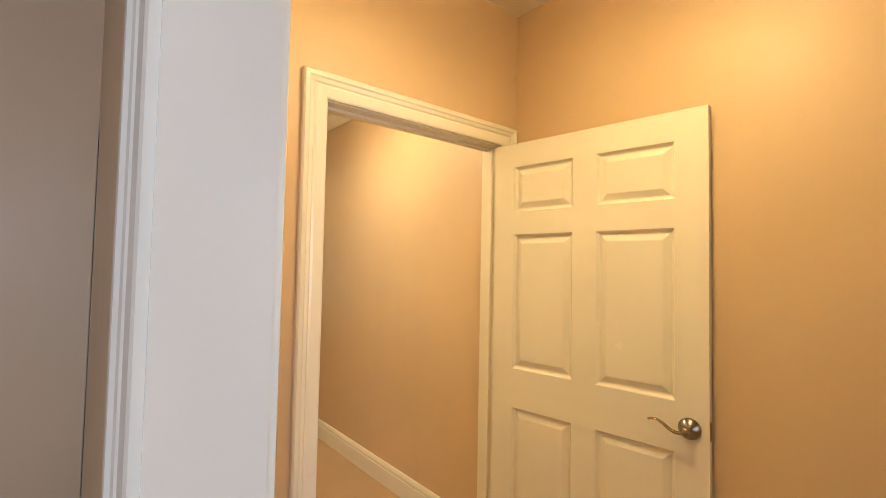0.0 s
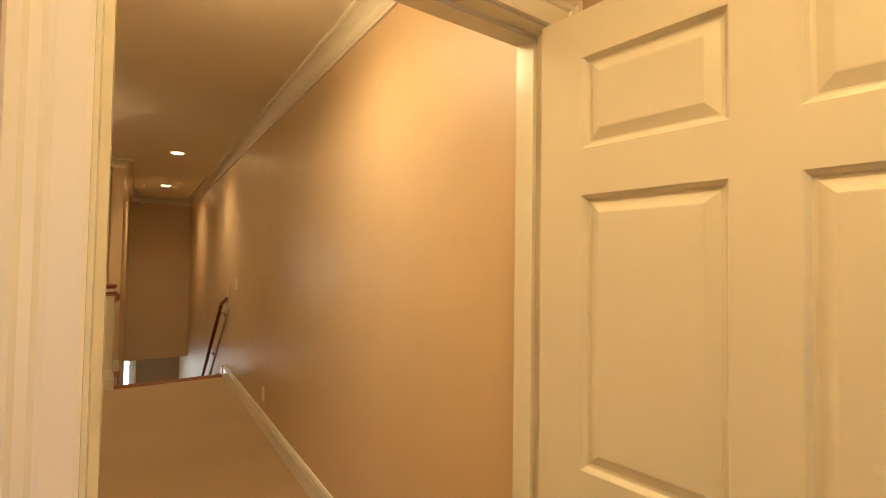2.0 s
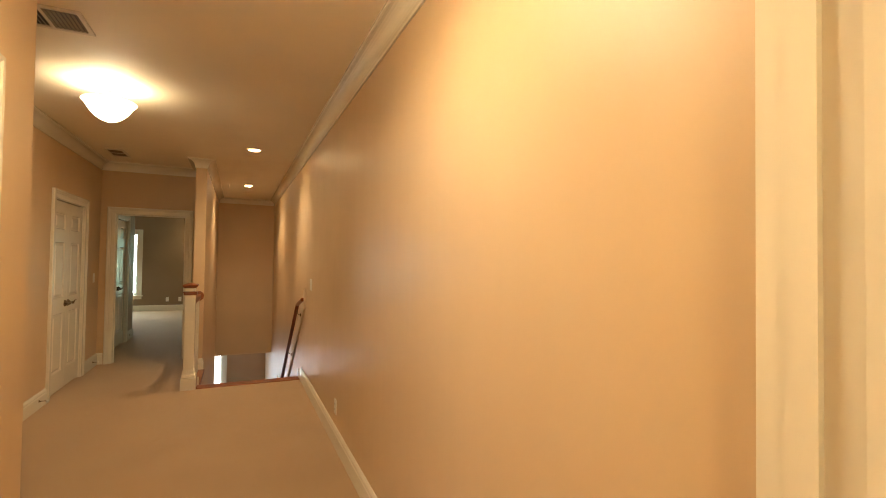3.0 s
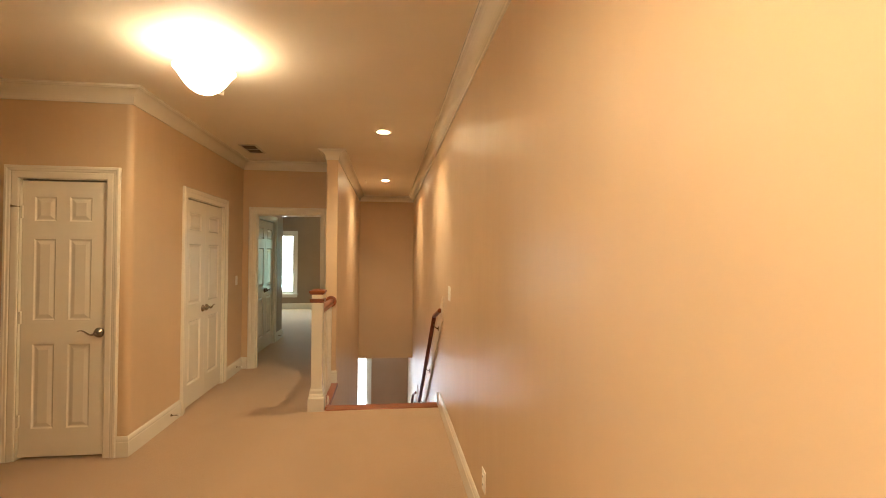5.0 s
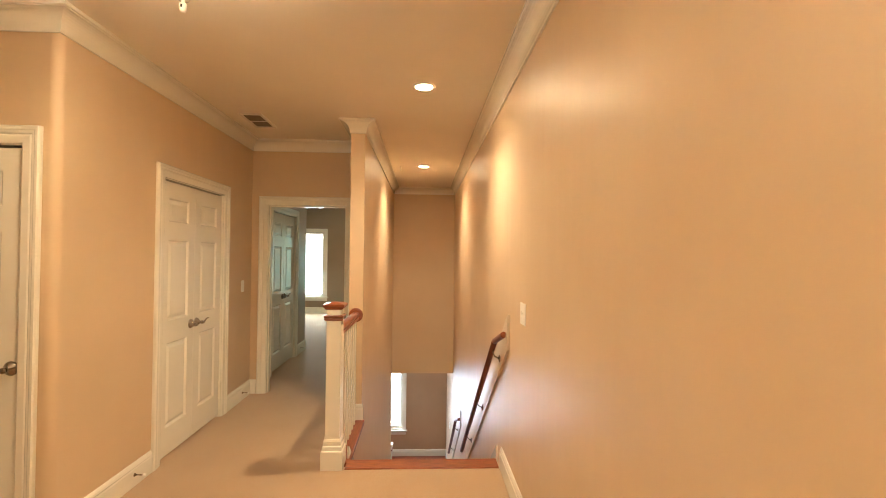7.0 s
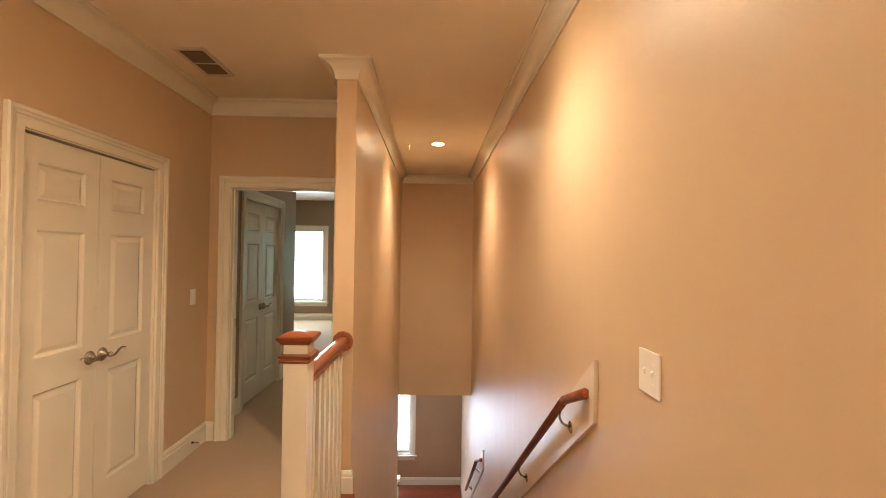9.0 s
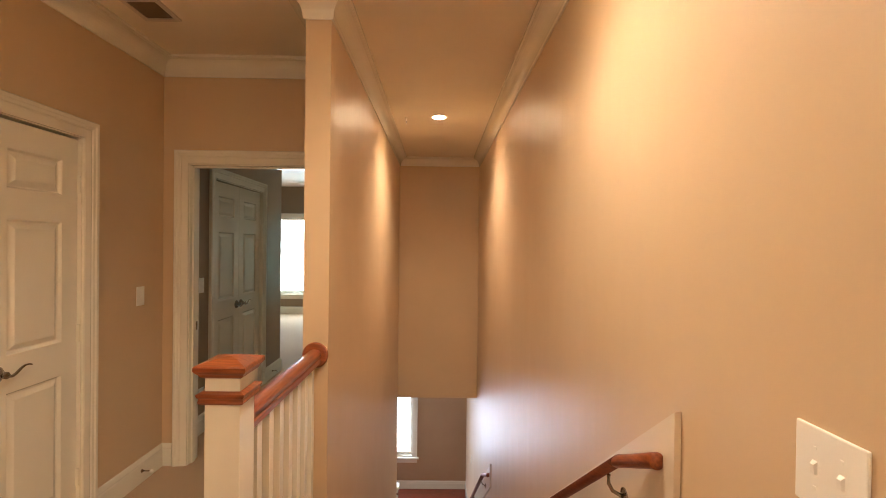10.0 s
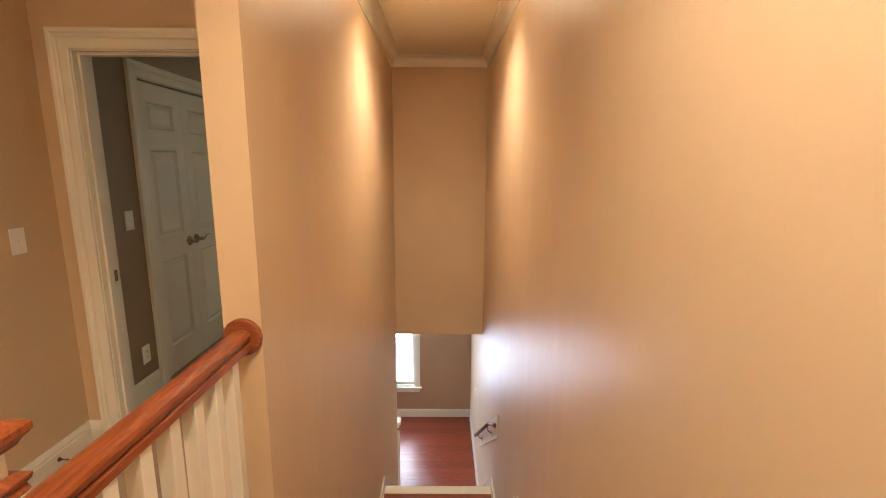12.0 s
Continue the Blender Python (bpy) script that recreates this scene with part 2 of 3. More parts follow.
wall("wall_hall_near", "x", 4.19, 4.31, -1.6, 0.92, 0, H)
wall("wall_hall_end", "y", -1.72, -1.6, 4.19, 6.97, 0, H)
wall("wall_side_room_back", "x", -2.62, -2.5, -3.0, 1.04, 0, H, [(-1.2, 0.0, 0.75, 2.25)])
wall("wall_side_room_far", "x", 3.3, 3.42, -3.0, 0.92, 0, H)
wall("wall_side_room_left", "y", -3.12, -3.0, -2.62, 3.42, 0, H)
# unseen wall, added to stop sky light leaking through the closet door gaps
wall("wall_closet_rear", "y", -1.72, -1.6, 6.97, 11.68, 0, H)
wall("wall_closet", "x", 6.85, 6.97, -1.6, 0.055, 0, H, [(-0.668, -0.048, 0, DOOR_TOP)])
wall("wall_left", "y", -0.02, LEFT, 6.895, 9.47, 0, H, [(7.778, 8.785, 0, DOOR_TOP)])
wall("wall_bedroom_door", "x", 9.47, 9.59, -0.03, STAIR_X0, 0, H, [(0.258, 1.126, 0, 2.0485)])
wall("wall_stair", "y", STAIR_X0, STAIR_X1, STAIR_Y, 12.78, LOW, H)
wall("wall_stair_end", "x", 12.78, 12.90, STAIR_X0, 3.3, -0.645, H)
wall("wall_bedroom_closet", "y", -0.03, 0.09, 9.59, 11.80, 0, H, [(10.18, 11.21, 0, DOOR_TOP)], BEDROOM, "brown bedroom wall, darker than the hall walls")
wall("wall_bedroom_return", "x", 11.68, 11.80, -2.6, -0.03, 0, H, (), BEDROOM, "brown bedroom wall, darker than the hall walls")
wall("wall_bedroom_left", "y", -2.72, -2.6, 11.68, 16.2, 0, H, (), BEDROOM, "brown bedroom wall, darker than the hall walls")
wall("wall_bedroom_far", "x", 16.2, 16.35, -2.72, 3.42, 0, H, [(-1.54, -0.57, 0.42, 2.07), (0.80, 1.70, 0.42, 2.07)], BEDROOM, "brown bedroom wall with a window, darker than the hall walls")
wall("wall_bedroom_right", "y", 3.3, 3.42, 12.78, 16.2, 0, H, (), BEDROOM, "brown bedroom wall, darker than the hall walls")
wall("wall_lower_far", "x", 14.85, 15.0, -1.6, 2.65, LOW, -0.6, [(-0.45, 0.36, -2.455, -0.92), (0.72, 1.53, -2.455, -0.92)], TAUPE, "taupe lower hall wall with two windows, darker than the upper hall")
wall("wall_lower_left", "y", -1.72, -1.6, 10.5, 15.0, LOW, -0.6, (), TAUPE, "taupe lower hall wall, darker than the upper hall")
wall("wall_lower_near", "x", 10.5, 10.62, -1.6, STAIR_X0, LOW, -0.6, (), TAUPE, "taupe lower hall wall, darker than the upper hall")
wall("wall_under_stairs", "x", 7.62, 7.70, STAIR_X0, 2.53, LOW, -0.2)
wall("wall_under_rail", "y", STAIR_X0, STAIR_X1, 7.70, STAIR_Y, LOW, -0.02)
# rounded outer corner between the closet wall and the left wall
bm = bmesh.new()
rings(bm, [[(0.055 + 0.045 * math.cos(a), 6.895 + 0.045 * math.sin(a), z) for a in (-math.pi / 2 + k * math.pi / 24 for k in range(13))] for z in (0, H)], close=False, caps=False)
corner = structure("wall_corner", bm, WALL, "rounded tan painted wall corner", "wall")
for p in corner.data.polygons:
    p.use_smooth = True

structure("floor", boxes((-3.1, 2.65, -2.62, 7.70, -0.2, 0), (-3.1, 1.34, 7.70, 12.90, -0.2, 0), (-3.1, 3.42, 12.90, 16.35, -0.2, 0)), CARPET, "beige cut-pile wall-to-wall carpet", "floor")
structure("ceiling", boxes((-3.12, 3.42, -2.62, 16.35, H, H + 0.12)), CEILING, "cream painted flat ceiling", "ceiling")
structure("ceiling_lower", boxes((-1.72, 2.53, 12.9, 15.0, -0.6, -0.45), (-1.72, STAIR_X0, 10.5, 12.9, -0.6, -0.45)), CEILING, "cream painted lower hall ceiling", "ceiling")
# near-black slab: the shade between the boards is put into its colour
floor_lower = structure("floor_lower", boxes((-1.72, 2.65, 7.6, 15.0, LOW - 0.2, LOW - 0.012)), BOARD_GAP_SHADE, "reddish cherry wood strip floor over a shade-dark base", "floor")

# ---- trim: baseboards and crown ----
BASE = [(0, 0), (0.016, 0), (0.016, 0.105), (0.012, 0.115), (0.014, 0.122), (0.011, 0.135), (0.005, 0.148), (0, 0.150)]
CROWN = [(0, H), (0, H - 0.118), (0.010, H - 0.118), (0.012, H - 0.110)]
CROWN += [(0.013 + 0.071 * (1 - math.cos(k * math.pi / 16)), H - 0.108 + 0.086 * math.sin(k * math.pi / 16)) for k in range(9)]
CROWN += [(0.084, H - 0.018), (0.094, H - 0.016), (0.096, H - 0.013), (0.096, H)]


def baseboard(*path, z=0.0):
    structure("baseboard", plan_sweep([(u, v + z) for u, v in BASE], path), TRIM, "cream painted moulded baseboard", "baseboard")


def crown(*path):
    structure("crown_moulding", plan_sweep(CROWN, path), TRIM, "cream painted crown moulding", "moulding")


crown((RIGHT, 2.37), (RIGHT, 12.78), (STAIR_X1, 12.78), (STAIR_X1, STAIR_Y), (STAIR_X0, STAIR_Y), (STAIR_X0, 9.47), (LEFT, 9.47), (LEFT, 6.85), (-1.6, 6.85), (-1.6, 4.31), (1.04, 4.31), (1.04, 2.37), (RIGHT, 2.37))
baseboard((RIGHT, 2.38), (RIGHT, 7.70))
baseboard((0.172, 9.47), (LEFT, 9.47), (LEFT, 8.875))
baseboard((LEFT, 7.695), (LEFT, 6.85), (0.03, 6.85))
baseboard((-0.75, 6.85), (-1.6, 6.85), (-1.6, 4.31), (1.04, 4.31), (1.04, 4.01))
baseboard((1.04, 2.98), (1.04, 2.37), (1.447, 2.37))
baseboard((1.447, 2.256), (1.04, 2.256), (1.04, 1.372))
baseboard((2.558, -1.3), (2.558, 2.256))
baseboard((0.09, 10.09), (0.09, 9.59))
baseboard((-0.03, 11.80), (0.09, 11.80), (0.09, 11.295))
baseboard((-0.03, 11.80), (-2.6, 11.80), z=0.0)
baseboard((3.3, 16.2), (-2.6, 16.2))
baseboard((RIGHT, 12.76), (RIGHT, 14.85), (-1.6, 14.85), z=LOW)
baseboard((STAIR_X1, 8.67), (STAIR_X1, STAIR_Y), (STAIR_X0, STAIR_Y), (STAIR_X0, 9.47))

CASING = [(0.0, 0.0), (0.0, 0.012), (0.006, 0.015), (0.040, 0.017), (0.048, 0.014), (0.054, 0.019), (0.066, 0.021), (0.072, 0.026), (0.086, 0.027), (0.092, 0.020), (0.092, 0.0)]


def spot(axis, a, d, z):
    return (a, d, z) if axis == "x" else (d, a, z)


def door_frame(name, axis, a0, a1, top, f0, f1, label="cream painted door casing with a stepped profile", sides=(-1, 1), stop=None):
    """Jamb, stop and moulded casing round an opening a0..a1 in a wall with faces f0 and f1."""
    ob = thing(name, label, "door frame", kind="structure")
    bm = bmesh.new()
    g = 0.0195
    for p, q, b, t in ((a0 - g, a0, 0, top), (a1, a1 + g, 0, top), (a0 - g, a1 + g, top, top + g)):
        lo, hi = spot(axis, p, f0 - 0.001, b), spot(axis, q, f1 + 0.001, t)
        box(bm, lo[0], hi[0], lo[1], hi[1], lo[2], hi[2])
    part("jamb", bm, TRIM, ob)
    if stop is not None:
        bm = bmesh.new()
        for p, q, b, t in ((a0, a0 + 0.012, 0, top), (a1 - 0.012, a1, 0, top), (a0 + 0.012, a1 - 0.012, top - 0.012, top)):
            lo, hi = spot(axis, p, stop - 0.018, b), spot(axis, q, stop + 0.018, t)
            box(bm, lo[0], hi[0], lo[1], hi[1], lo[2], hi[2])
        part("door_stop", bm, TRIM, ob)
    for side in sides:
        face = f0 if side < 0 else f1
        bm = bmesh.new()
        r = 0.006
        loops = []
        for at in range(4):
            loops.append([spot(axis, (a0 - r - w) if at < 2 else (a1 + r + w), face + side * d, 0.0 if at in (0, 3) else top + r + w) for w, d in CASING])
        rings(bm, loops)
        part("casing", bm, TRIM, ob)
    return ob


door_frame("door_frame_entry", "x", 1.547, 2.440, 2.049, 2.256, 2.37, stop=2.318)
door_frame("door_frame_side_room", "y", 0.40, 1.265, 2.04, 0.92, 1.04)
door_frame("door_frame_passage", "y", 3.09, 3.90, 2.04, 0.92, 1.04, sides=(1,))
door_frame("door_frame_closet", "x", -0.648, -0.068, 2.04, 6.85, 6.97, sides=(-1,))
door_frame("door_frame_linen", "y", 7.798, 8.765, 2.04, -0.02, LEFT, sides=(1,))
door_frame("door_frame_bedroom", "x", 0.278, 1.106, 2.029, 9.47, 9.59, stop=9.52)
door_frame("door_frame_bedroom_closet", "y", 10.20, 11.19, 2.04, -0.03, 0.09, sides=(1,), label="cream painted bedroom closet casing")


# ---- doors ----
def grid_face(bm, xs, zs, solid, y):
    for i in range(len(xs) - 1):
        for k in range(len(zs) - 1):
            if solid(i, k):
                bm.faces.new([bm.verts.new((x, y, z)) for x, z in ((xs[i], zs[k]), (xs[i + 1], zs[k]), (xs[i + 1], zs[k + 1]), (xs[i], zs[k + 1]))])


def door_leaf(parent, w, h, cols, rows, m, bottom=0.018, t=0.035, relief=1.0):
    """A moulded panel door from x 0 (hinge) to w, its faces at y 0 and t. cols and rows are the panels' spans."""
    xs = sorted({0.0, w, *(v for c in cols for v in c)})
    zs = sorted({bottom, h, *(v for r in rows for v in r)})
    holes = {(xs.index(c[0]), zs.index(r[0])) for c in cols for r in rows}
    bm = bmesh.new()
    for y in (0.0, t):
        grid_face(bm, xs, zs, lambda i, k: (i, k) not in holes, y)
    for p, q in (((0, bottom), (w, bottom)), ((w, bottom), (w, h)), ((w, h), (0, h)), ((0, h), (0, bottom))):
        bm.faces.new([bm.verts.new(v) for v in ((p[0], 0, p[1]), (q[0], 0, q[1]), (q[0], t, q[1]), (p[0], t, p[1]))])
    bmesh.ops.remove_doubles(bm, verts=bm.verts, dist=1e-5)
    leaf = part("leaf", bm, TRIM, parent)
    leaf.matrix_basis = m
    for c in cols:
        for r in rows:
            bm = bmesh.new()
            for y, s in ((0.0, 1), (t, -1)):
                loops = []
                for inset, depth in ((0, 0), (0.003, 0.003), (0.009, 0.0128), (0.013, 0.0145), (0.017, 0.0145), (0.040, 0.0030), (0.043, 0.0025)):
                    loops.append([(x, y + s * depth * relief, z) for x, z in ((c[0] + inset, r[0] + inset), (c[1] - inset, r[0] + inset), (c[1] - inset, r[1] - inset), (c[0] + inset, r[1] - inset))])
                made = [[bm.verts.new(p) for p in loop] for loop in loops]
                for a, b in zip(made, made[1:]):
                    for i in range(4):
                        bm.faces.new((a[i], a[(i + 1) % 4], b[(i + 1) % 4], b[i]))
                bm.faces.new(made[-1])
            part("panel", bm, TRIM, leaf)
    return leaf


def lever(parent, x, z, direction, y=0.0, s=-1):
    """A lever handle on the face at y, standing out along s; direction: which way along x the lever points."""
    ob = part("door_handle", lathe([(0.0365, 0), (0.037, 0.004), (0.0345, 0.008), (0.025, 0.017), (0.015, 0.027), (0.0115, 0.033), (0.0115, 0.038), (0.015, 0.043), (0.015, 0.052), (0.010, 0.056)], 28), NICKEL, parent, "satin nickel lever handle", True)
    ob.matrix_basis = Matrix.Translation((x, y, z)) @ Matrix.Rotation(math.pi / 2 if s < 0 else -math.pi / 2, 4, "X")
    pts = []
    for k in range(15):
        u = k / 14
        pts.append((x + direction * 0.122 * u, y + s * (0.048 - 0.006 * math.sin(u * math.pi)), z + 0.013 * math.sin(u * 2 * math.pi * 0.92 + math.pi) + 0.010 * u))
    bar = part("lever_bar", tube(pts, [0.0095 - 0.0050 * (k / 14) for k in range(15)], 12, 0.75), NICKEL, parent, "satin nickel wavy lever", True)
    return ob, bar


def hinge(parent, x, z, y):
    part("hinge", boxes((x - 0.007, x + 0.013, y - 0.016, y + 0.001, z - 0.045, z + 0.045), bevel=0.002), TRIM, parent)


ROWS = [(0.235, 0.836), (1.009, 1.614), (1.718, 1.925)]
door = thing("door_1", "open cream six-panel door with a satin nickel lever", "door", kind="structure")
m = Matrix.Translation((2.400, 2.243, 0)) @ Matrix.Rotation(radians(-82.4), 4, "Z")
door_leaf(door, 0.90, 2.033, [(0.109, 0.400), (0.502, 0.793)], ROWS, m, t=0.033)
leaf = door.children[0]
lever(leaf, 0.84, 0.925, -1, 0.0, -1)
part("latch_plate", boxes((0.8995, 0.9015, 0.005, 0.028, 0.895, 0.955)), NICKEL, leaf, "satin nickel latch plate")

door = thing("door_2", "closed cream six-panel closet door with a lever", "door", kind="structure")
leaf = door_leaf(door, 0.574, 2.030, [(0.082, 0.228), (0.318, 0.470)], [(0.22, 0.835), (1.010, 1.605), (1.735, 1.915)], pose(-0.645, 6.866, 0), relief=0.5)
lever(leaf, 0.533, 0.915, -1)
for z in (0.28, 1.03, 1.80):
    hinge(leaf, -0.003, z, 0.0)

part("hinge_pin_stop", tube([(-0.002, -0.008, 1.835), (-0.012, -0.022, 1.838), (-0.026, -0.046, 1.838), (-0.034, -0.060, 1.838)], [0.004, 0.004, 0.005, 0.009], 10), NICKEL, leaf, "dark nickel hinge pin stop", True)

door = thing("door_3", "pair of closed cream panelled linen closet doors", "door", kind="structure")
for hinge_y, flip in ((7.801, False), (8.762, True)):
    if flip:
        mm = Matrix.Translation((LEFT - 0.016, hinge_y, 0)) @ Matrix.Rotation(radians(90), 4, "Z") @ Matrix.Translation((-0.479, 0, 0))
    else:
        mm = Matrix.Translation((LEFT - 0.016, hinge_y, 0)) @ Matrix.Rotation(radians(90), 4, "Z")
    leaf = door_leaf(door, 0.479, 2.030, [(0.095, 0.384)], [(0.22, 0.84), (1.005, 1.600), (1.735, 1.910)], mm)
    lever(leaf, 0.045 if flip else 0.434, 0.935, 1 if flip else -1)
    for z in (0.28, 1.03, 1.80):
        hinge(leaf, 0.482 if flip else -0.012, z, 0.0)

door = thing("door_4", "pair of closed cream panelled bedroom closet doors", "door", kind="structure")
for k in (0, 1):
    mm = Matrix.Translation((0.09 - 0.016, 10.203 + 0.4935 * k, 0)) @ Matrix.Rotation(radians(90), 4, "Z")
    leaf = door_leaf(door, 0.4905, 2.030, [(0.095, 0.395)], [(0.22, 0.84), (1.005, 1.600), (1.735, 1.910)], mm)
    lever(leaf, 0.045 if k else 0.4455, 0.935, 1 if k else -1)

door = thing("door_5", "closed cream six-panel passage door", "door", kind="structure")
mm = Matrix.Translation((1.04 - 0.016, 3.093, 0)) @ Matrix.Rotation(radians(90), 4, "Z")
leaf = door_leaf(door, 0.804, 2.030, [(0.105, 0.352), (0.452, 0.699)], ROWS, mm)
lever(leaf, 0.745, 0.925, -1)

# ---- stairs ----
RISE, RUN, TOP_Y = 0.1794, 0.245, 7.80
stairs = thing("staircase", "straight stair with dark wood treads, cream risers and landing", "stairs", kind="structure")
part("top_nosing", boxes((1.42, 2.512, 7.70, 7.845, -0.034, 0.008), bevel=0.006), CAP_WOOD, stairs, "reddish varnished oak nosing")
part("side_nosing", boxes((1.335, 1.440, 7.79, STAIR_Y, -0.034, 0.008), bevel=0.006), RAIL_WOOD, stairs, "reddish varnished oak edge board")
for k in range(1, 10):
    y = TOP_Y + RUN * (k - 1)
    part("tread", boxes((STAIR_X1, RIGHT, y, y + RUN + 0.025, -RISE * k - 0.03, -RISE * k), bevel=0.004), DARK_WOOD, stairs)
for k in range(0, 10):
    y = TOP_Y + RUN * k
    part("riser", boxes((STAIR_X1, RIGHT, y, y + 0.018, -RISE * (k + 1) , -RISE * k - 0.031)), TRIM, stairs)
LAND_Z, LAND_Y0, LAND_Y1, LOW_RUN = -RISE * 10, TOP_Y + RUN * 9, 11.41, 0.225
part("landing", boxes((STAIR_X1, RIGHT, LAND_Y0 + 0.018, 11.315, LAND_Z - 0.05, LAND_Z)), CAP_WOOD, stairs, "dark reddish wood landing")
part("landing_edge", boxes((STAIR_X1, RIGHT, 11.315, LAND_Y1 + 0.02, LAND_Z - 0.05, LAND_Z + 0.004), bevel=0.008), TRIM, stairs, "cream landing edge board")
for k in range(0, 7):
    y = LAND_Y1 + LOW_RUN * k
    if k < 6:
        part("tread", boxes((STAIR_X1, RIGHT, y, y + LOW_RUN + 0.022, LAND_Z - RISE * (k + 1) - 0.03, LAND_Z - RISE * (k + 1)), bevel=0.004), DARK_WOOD, stairs)
    part("riser", boxes((STAIR_X1, RIGHT, y, y + 0.018, LAND_Z - RISE * (k + 1), LAND_Z - RISE * k - 0.052)), TRIM, stairs)


def sloped_board(x0, x1, pts):
    bm = bmesh.new()
    rings(bm, [[(x, y, z) for y, z in pts] for x in (x0, x1)])
    return bm


SLOPE = RISE / RUN
for x0, x1 in ((STAIR_X1, STAIR_X1 + 0.016), (RIGHT - 0.016, RIGHT)):
    part("skirt", sloped_board(x0, x1, [(11.30, LAND_Z + 0.13), (11.40, LAND_Z + 0.13), (12.76, LOW + 0.15), (12.76, LOW), (11.30, LOW)]), TRIM, stairs, "cream skirt board")
    part("landing_skirt", sloped_board(x0, x1, [(LAND_Y0, LAND_Z + 0.13), (11.30, LAND_Z + 0.13), (11.30, LAND_Z - 0.1), (LAND_Y0, LAND_Z - 0.1)]), TRIM, stairs, "cream skirt board")
    part("upper_skirt", sloped_board(x0, x1, [(7.86, 0.10), (LAND_Y0, LAND_Z + 0.16), (LAND_Y0, LAND_Z - 0.3), (7.86, -0.36)]), TRIM, stairs, "cream skirt board")

# ---- railing beside the stair opening ----
railing = thing("stair_railing", "white square-baluster stair railing with reddish oak handrail", "railing")
NX0, NX1, NY0, NY1 = 1.281, 1.384, 7.708, 7.812
newel = part("newel_post", boxes((NX0, NX1, NY0, NY1, 0.22, 1.124), bevel=0.003), TRIM, railing, "cream painted square newel post")
cx, cy = (NX0 + NX1) / 2, (NY0 + NY1) / 2


def square_rings(profile):
    bm = bmesh.new()
    rings(bm, [[(cx - r, cy - r, z), (cx + r, cy - r, z), (cx + r, cy + r, z), (cx - r, cy + r, z)] for r, z in profile])
    return bm


part("plinth", square_rings([(0.076, 0), (0.076, 0.125), (0.073, 0.132), (0.068, 0.135), (0.068, 0.155), (0.066, 0.163), (0.061, 0.168), (0.061, 0.195), (0.057, 0.208), (0.0535, 0.215), (0.0535, 0.225)]), TRIM, newel, "cream stepped plinth")
part("collar", square_rings([(0.054, 1.039), (0.062, 1.043), (0.066, 1.049), (0.063, 1.059), (0.067, 1.063), (0.069, 1.069), (0.069, 1.073), (0.054, 1.079)]), CAP_WOOD, newel, "reddish oak collar moulding")
part("cap", square_rings([(0.054, 1.117), (0.061, 1.121), (0.065, 1.129), (0.071, 1.135), (0.075, 1.141), (0.075, 1.151), (0.072, 1.155), (0.030, 1.167), (0.004, 1.170)]), CAP_WOOD, newel, "reddish oak pyramid cap")
RAIL_X = 1.350
prof = [(-0.030, 0.000), (-0.030, 0.020), (-0.024, 0.026), (-0.031, 0.036), (-0.033, 0.048), (-0.029, 0.057), (-0.022, 0.063), (-0.012, 0.0672), (0, 0.0688), (0.012, 0.0672), (0.022, 0.063), (0.029, 0.057), (0.033, 0.048), (0.031, 0.036), (0.024, 0.026), (0.030, 0.020), (0.030, 0.000)]
bm = bmesh.new()
rings(bm, [[(RAIL_X + u - (0.008 if y < 8 else 0), y, 0.920 + v) for u, v in prof] for y in (NY1, 8.634)])
part("handrail", bm, RAIL_WOOD, railing, "reddish varnished oak handrail")
bm = lathe([(0.064, 0.0), (0.064, 0.010), (0.060, 0.016), (0.050, 0.018)], 36)
bmesh.ops.transform(bm, matrix=Matrix.Translation((RAIL_X, STAIR_Y - 0.001, 0.957)) @ Matrix.Rotation(math.pi / 2, 4, "X"), verts=bm.verts)
part("rosette", bm, CAP_WOOD, railing, "round reddish oak wall rosette")
for k in range(7):
    y = 7.895 + 0.107 * k
    part("baluster", boxes((RAIL_X - 0.020, RAIL_X + 0.020, y - 0.020, y + 0.020, 0.008, 0.921), bevel=0.002), TRIM, railing)


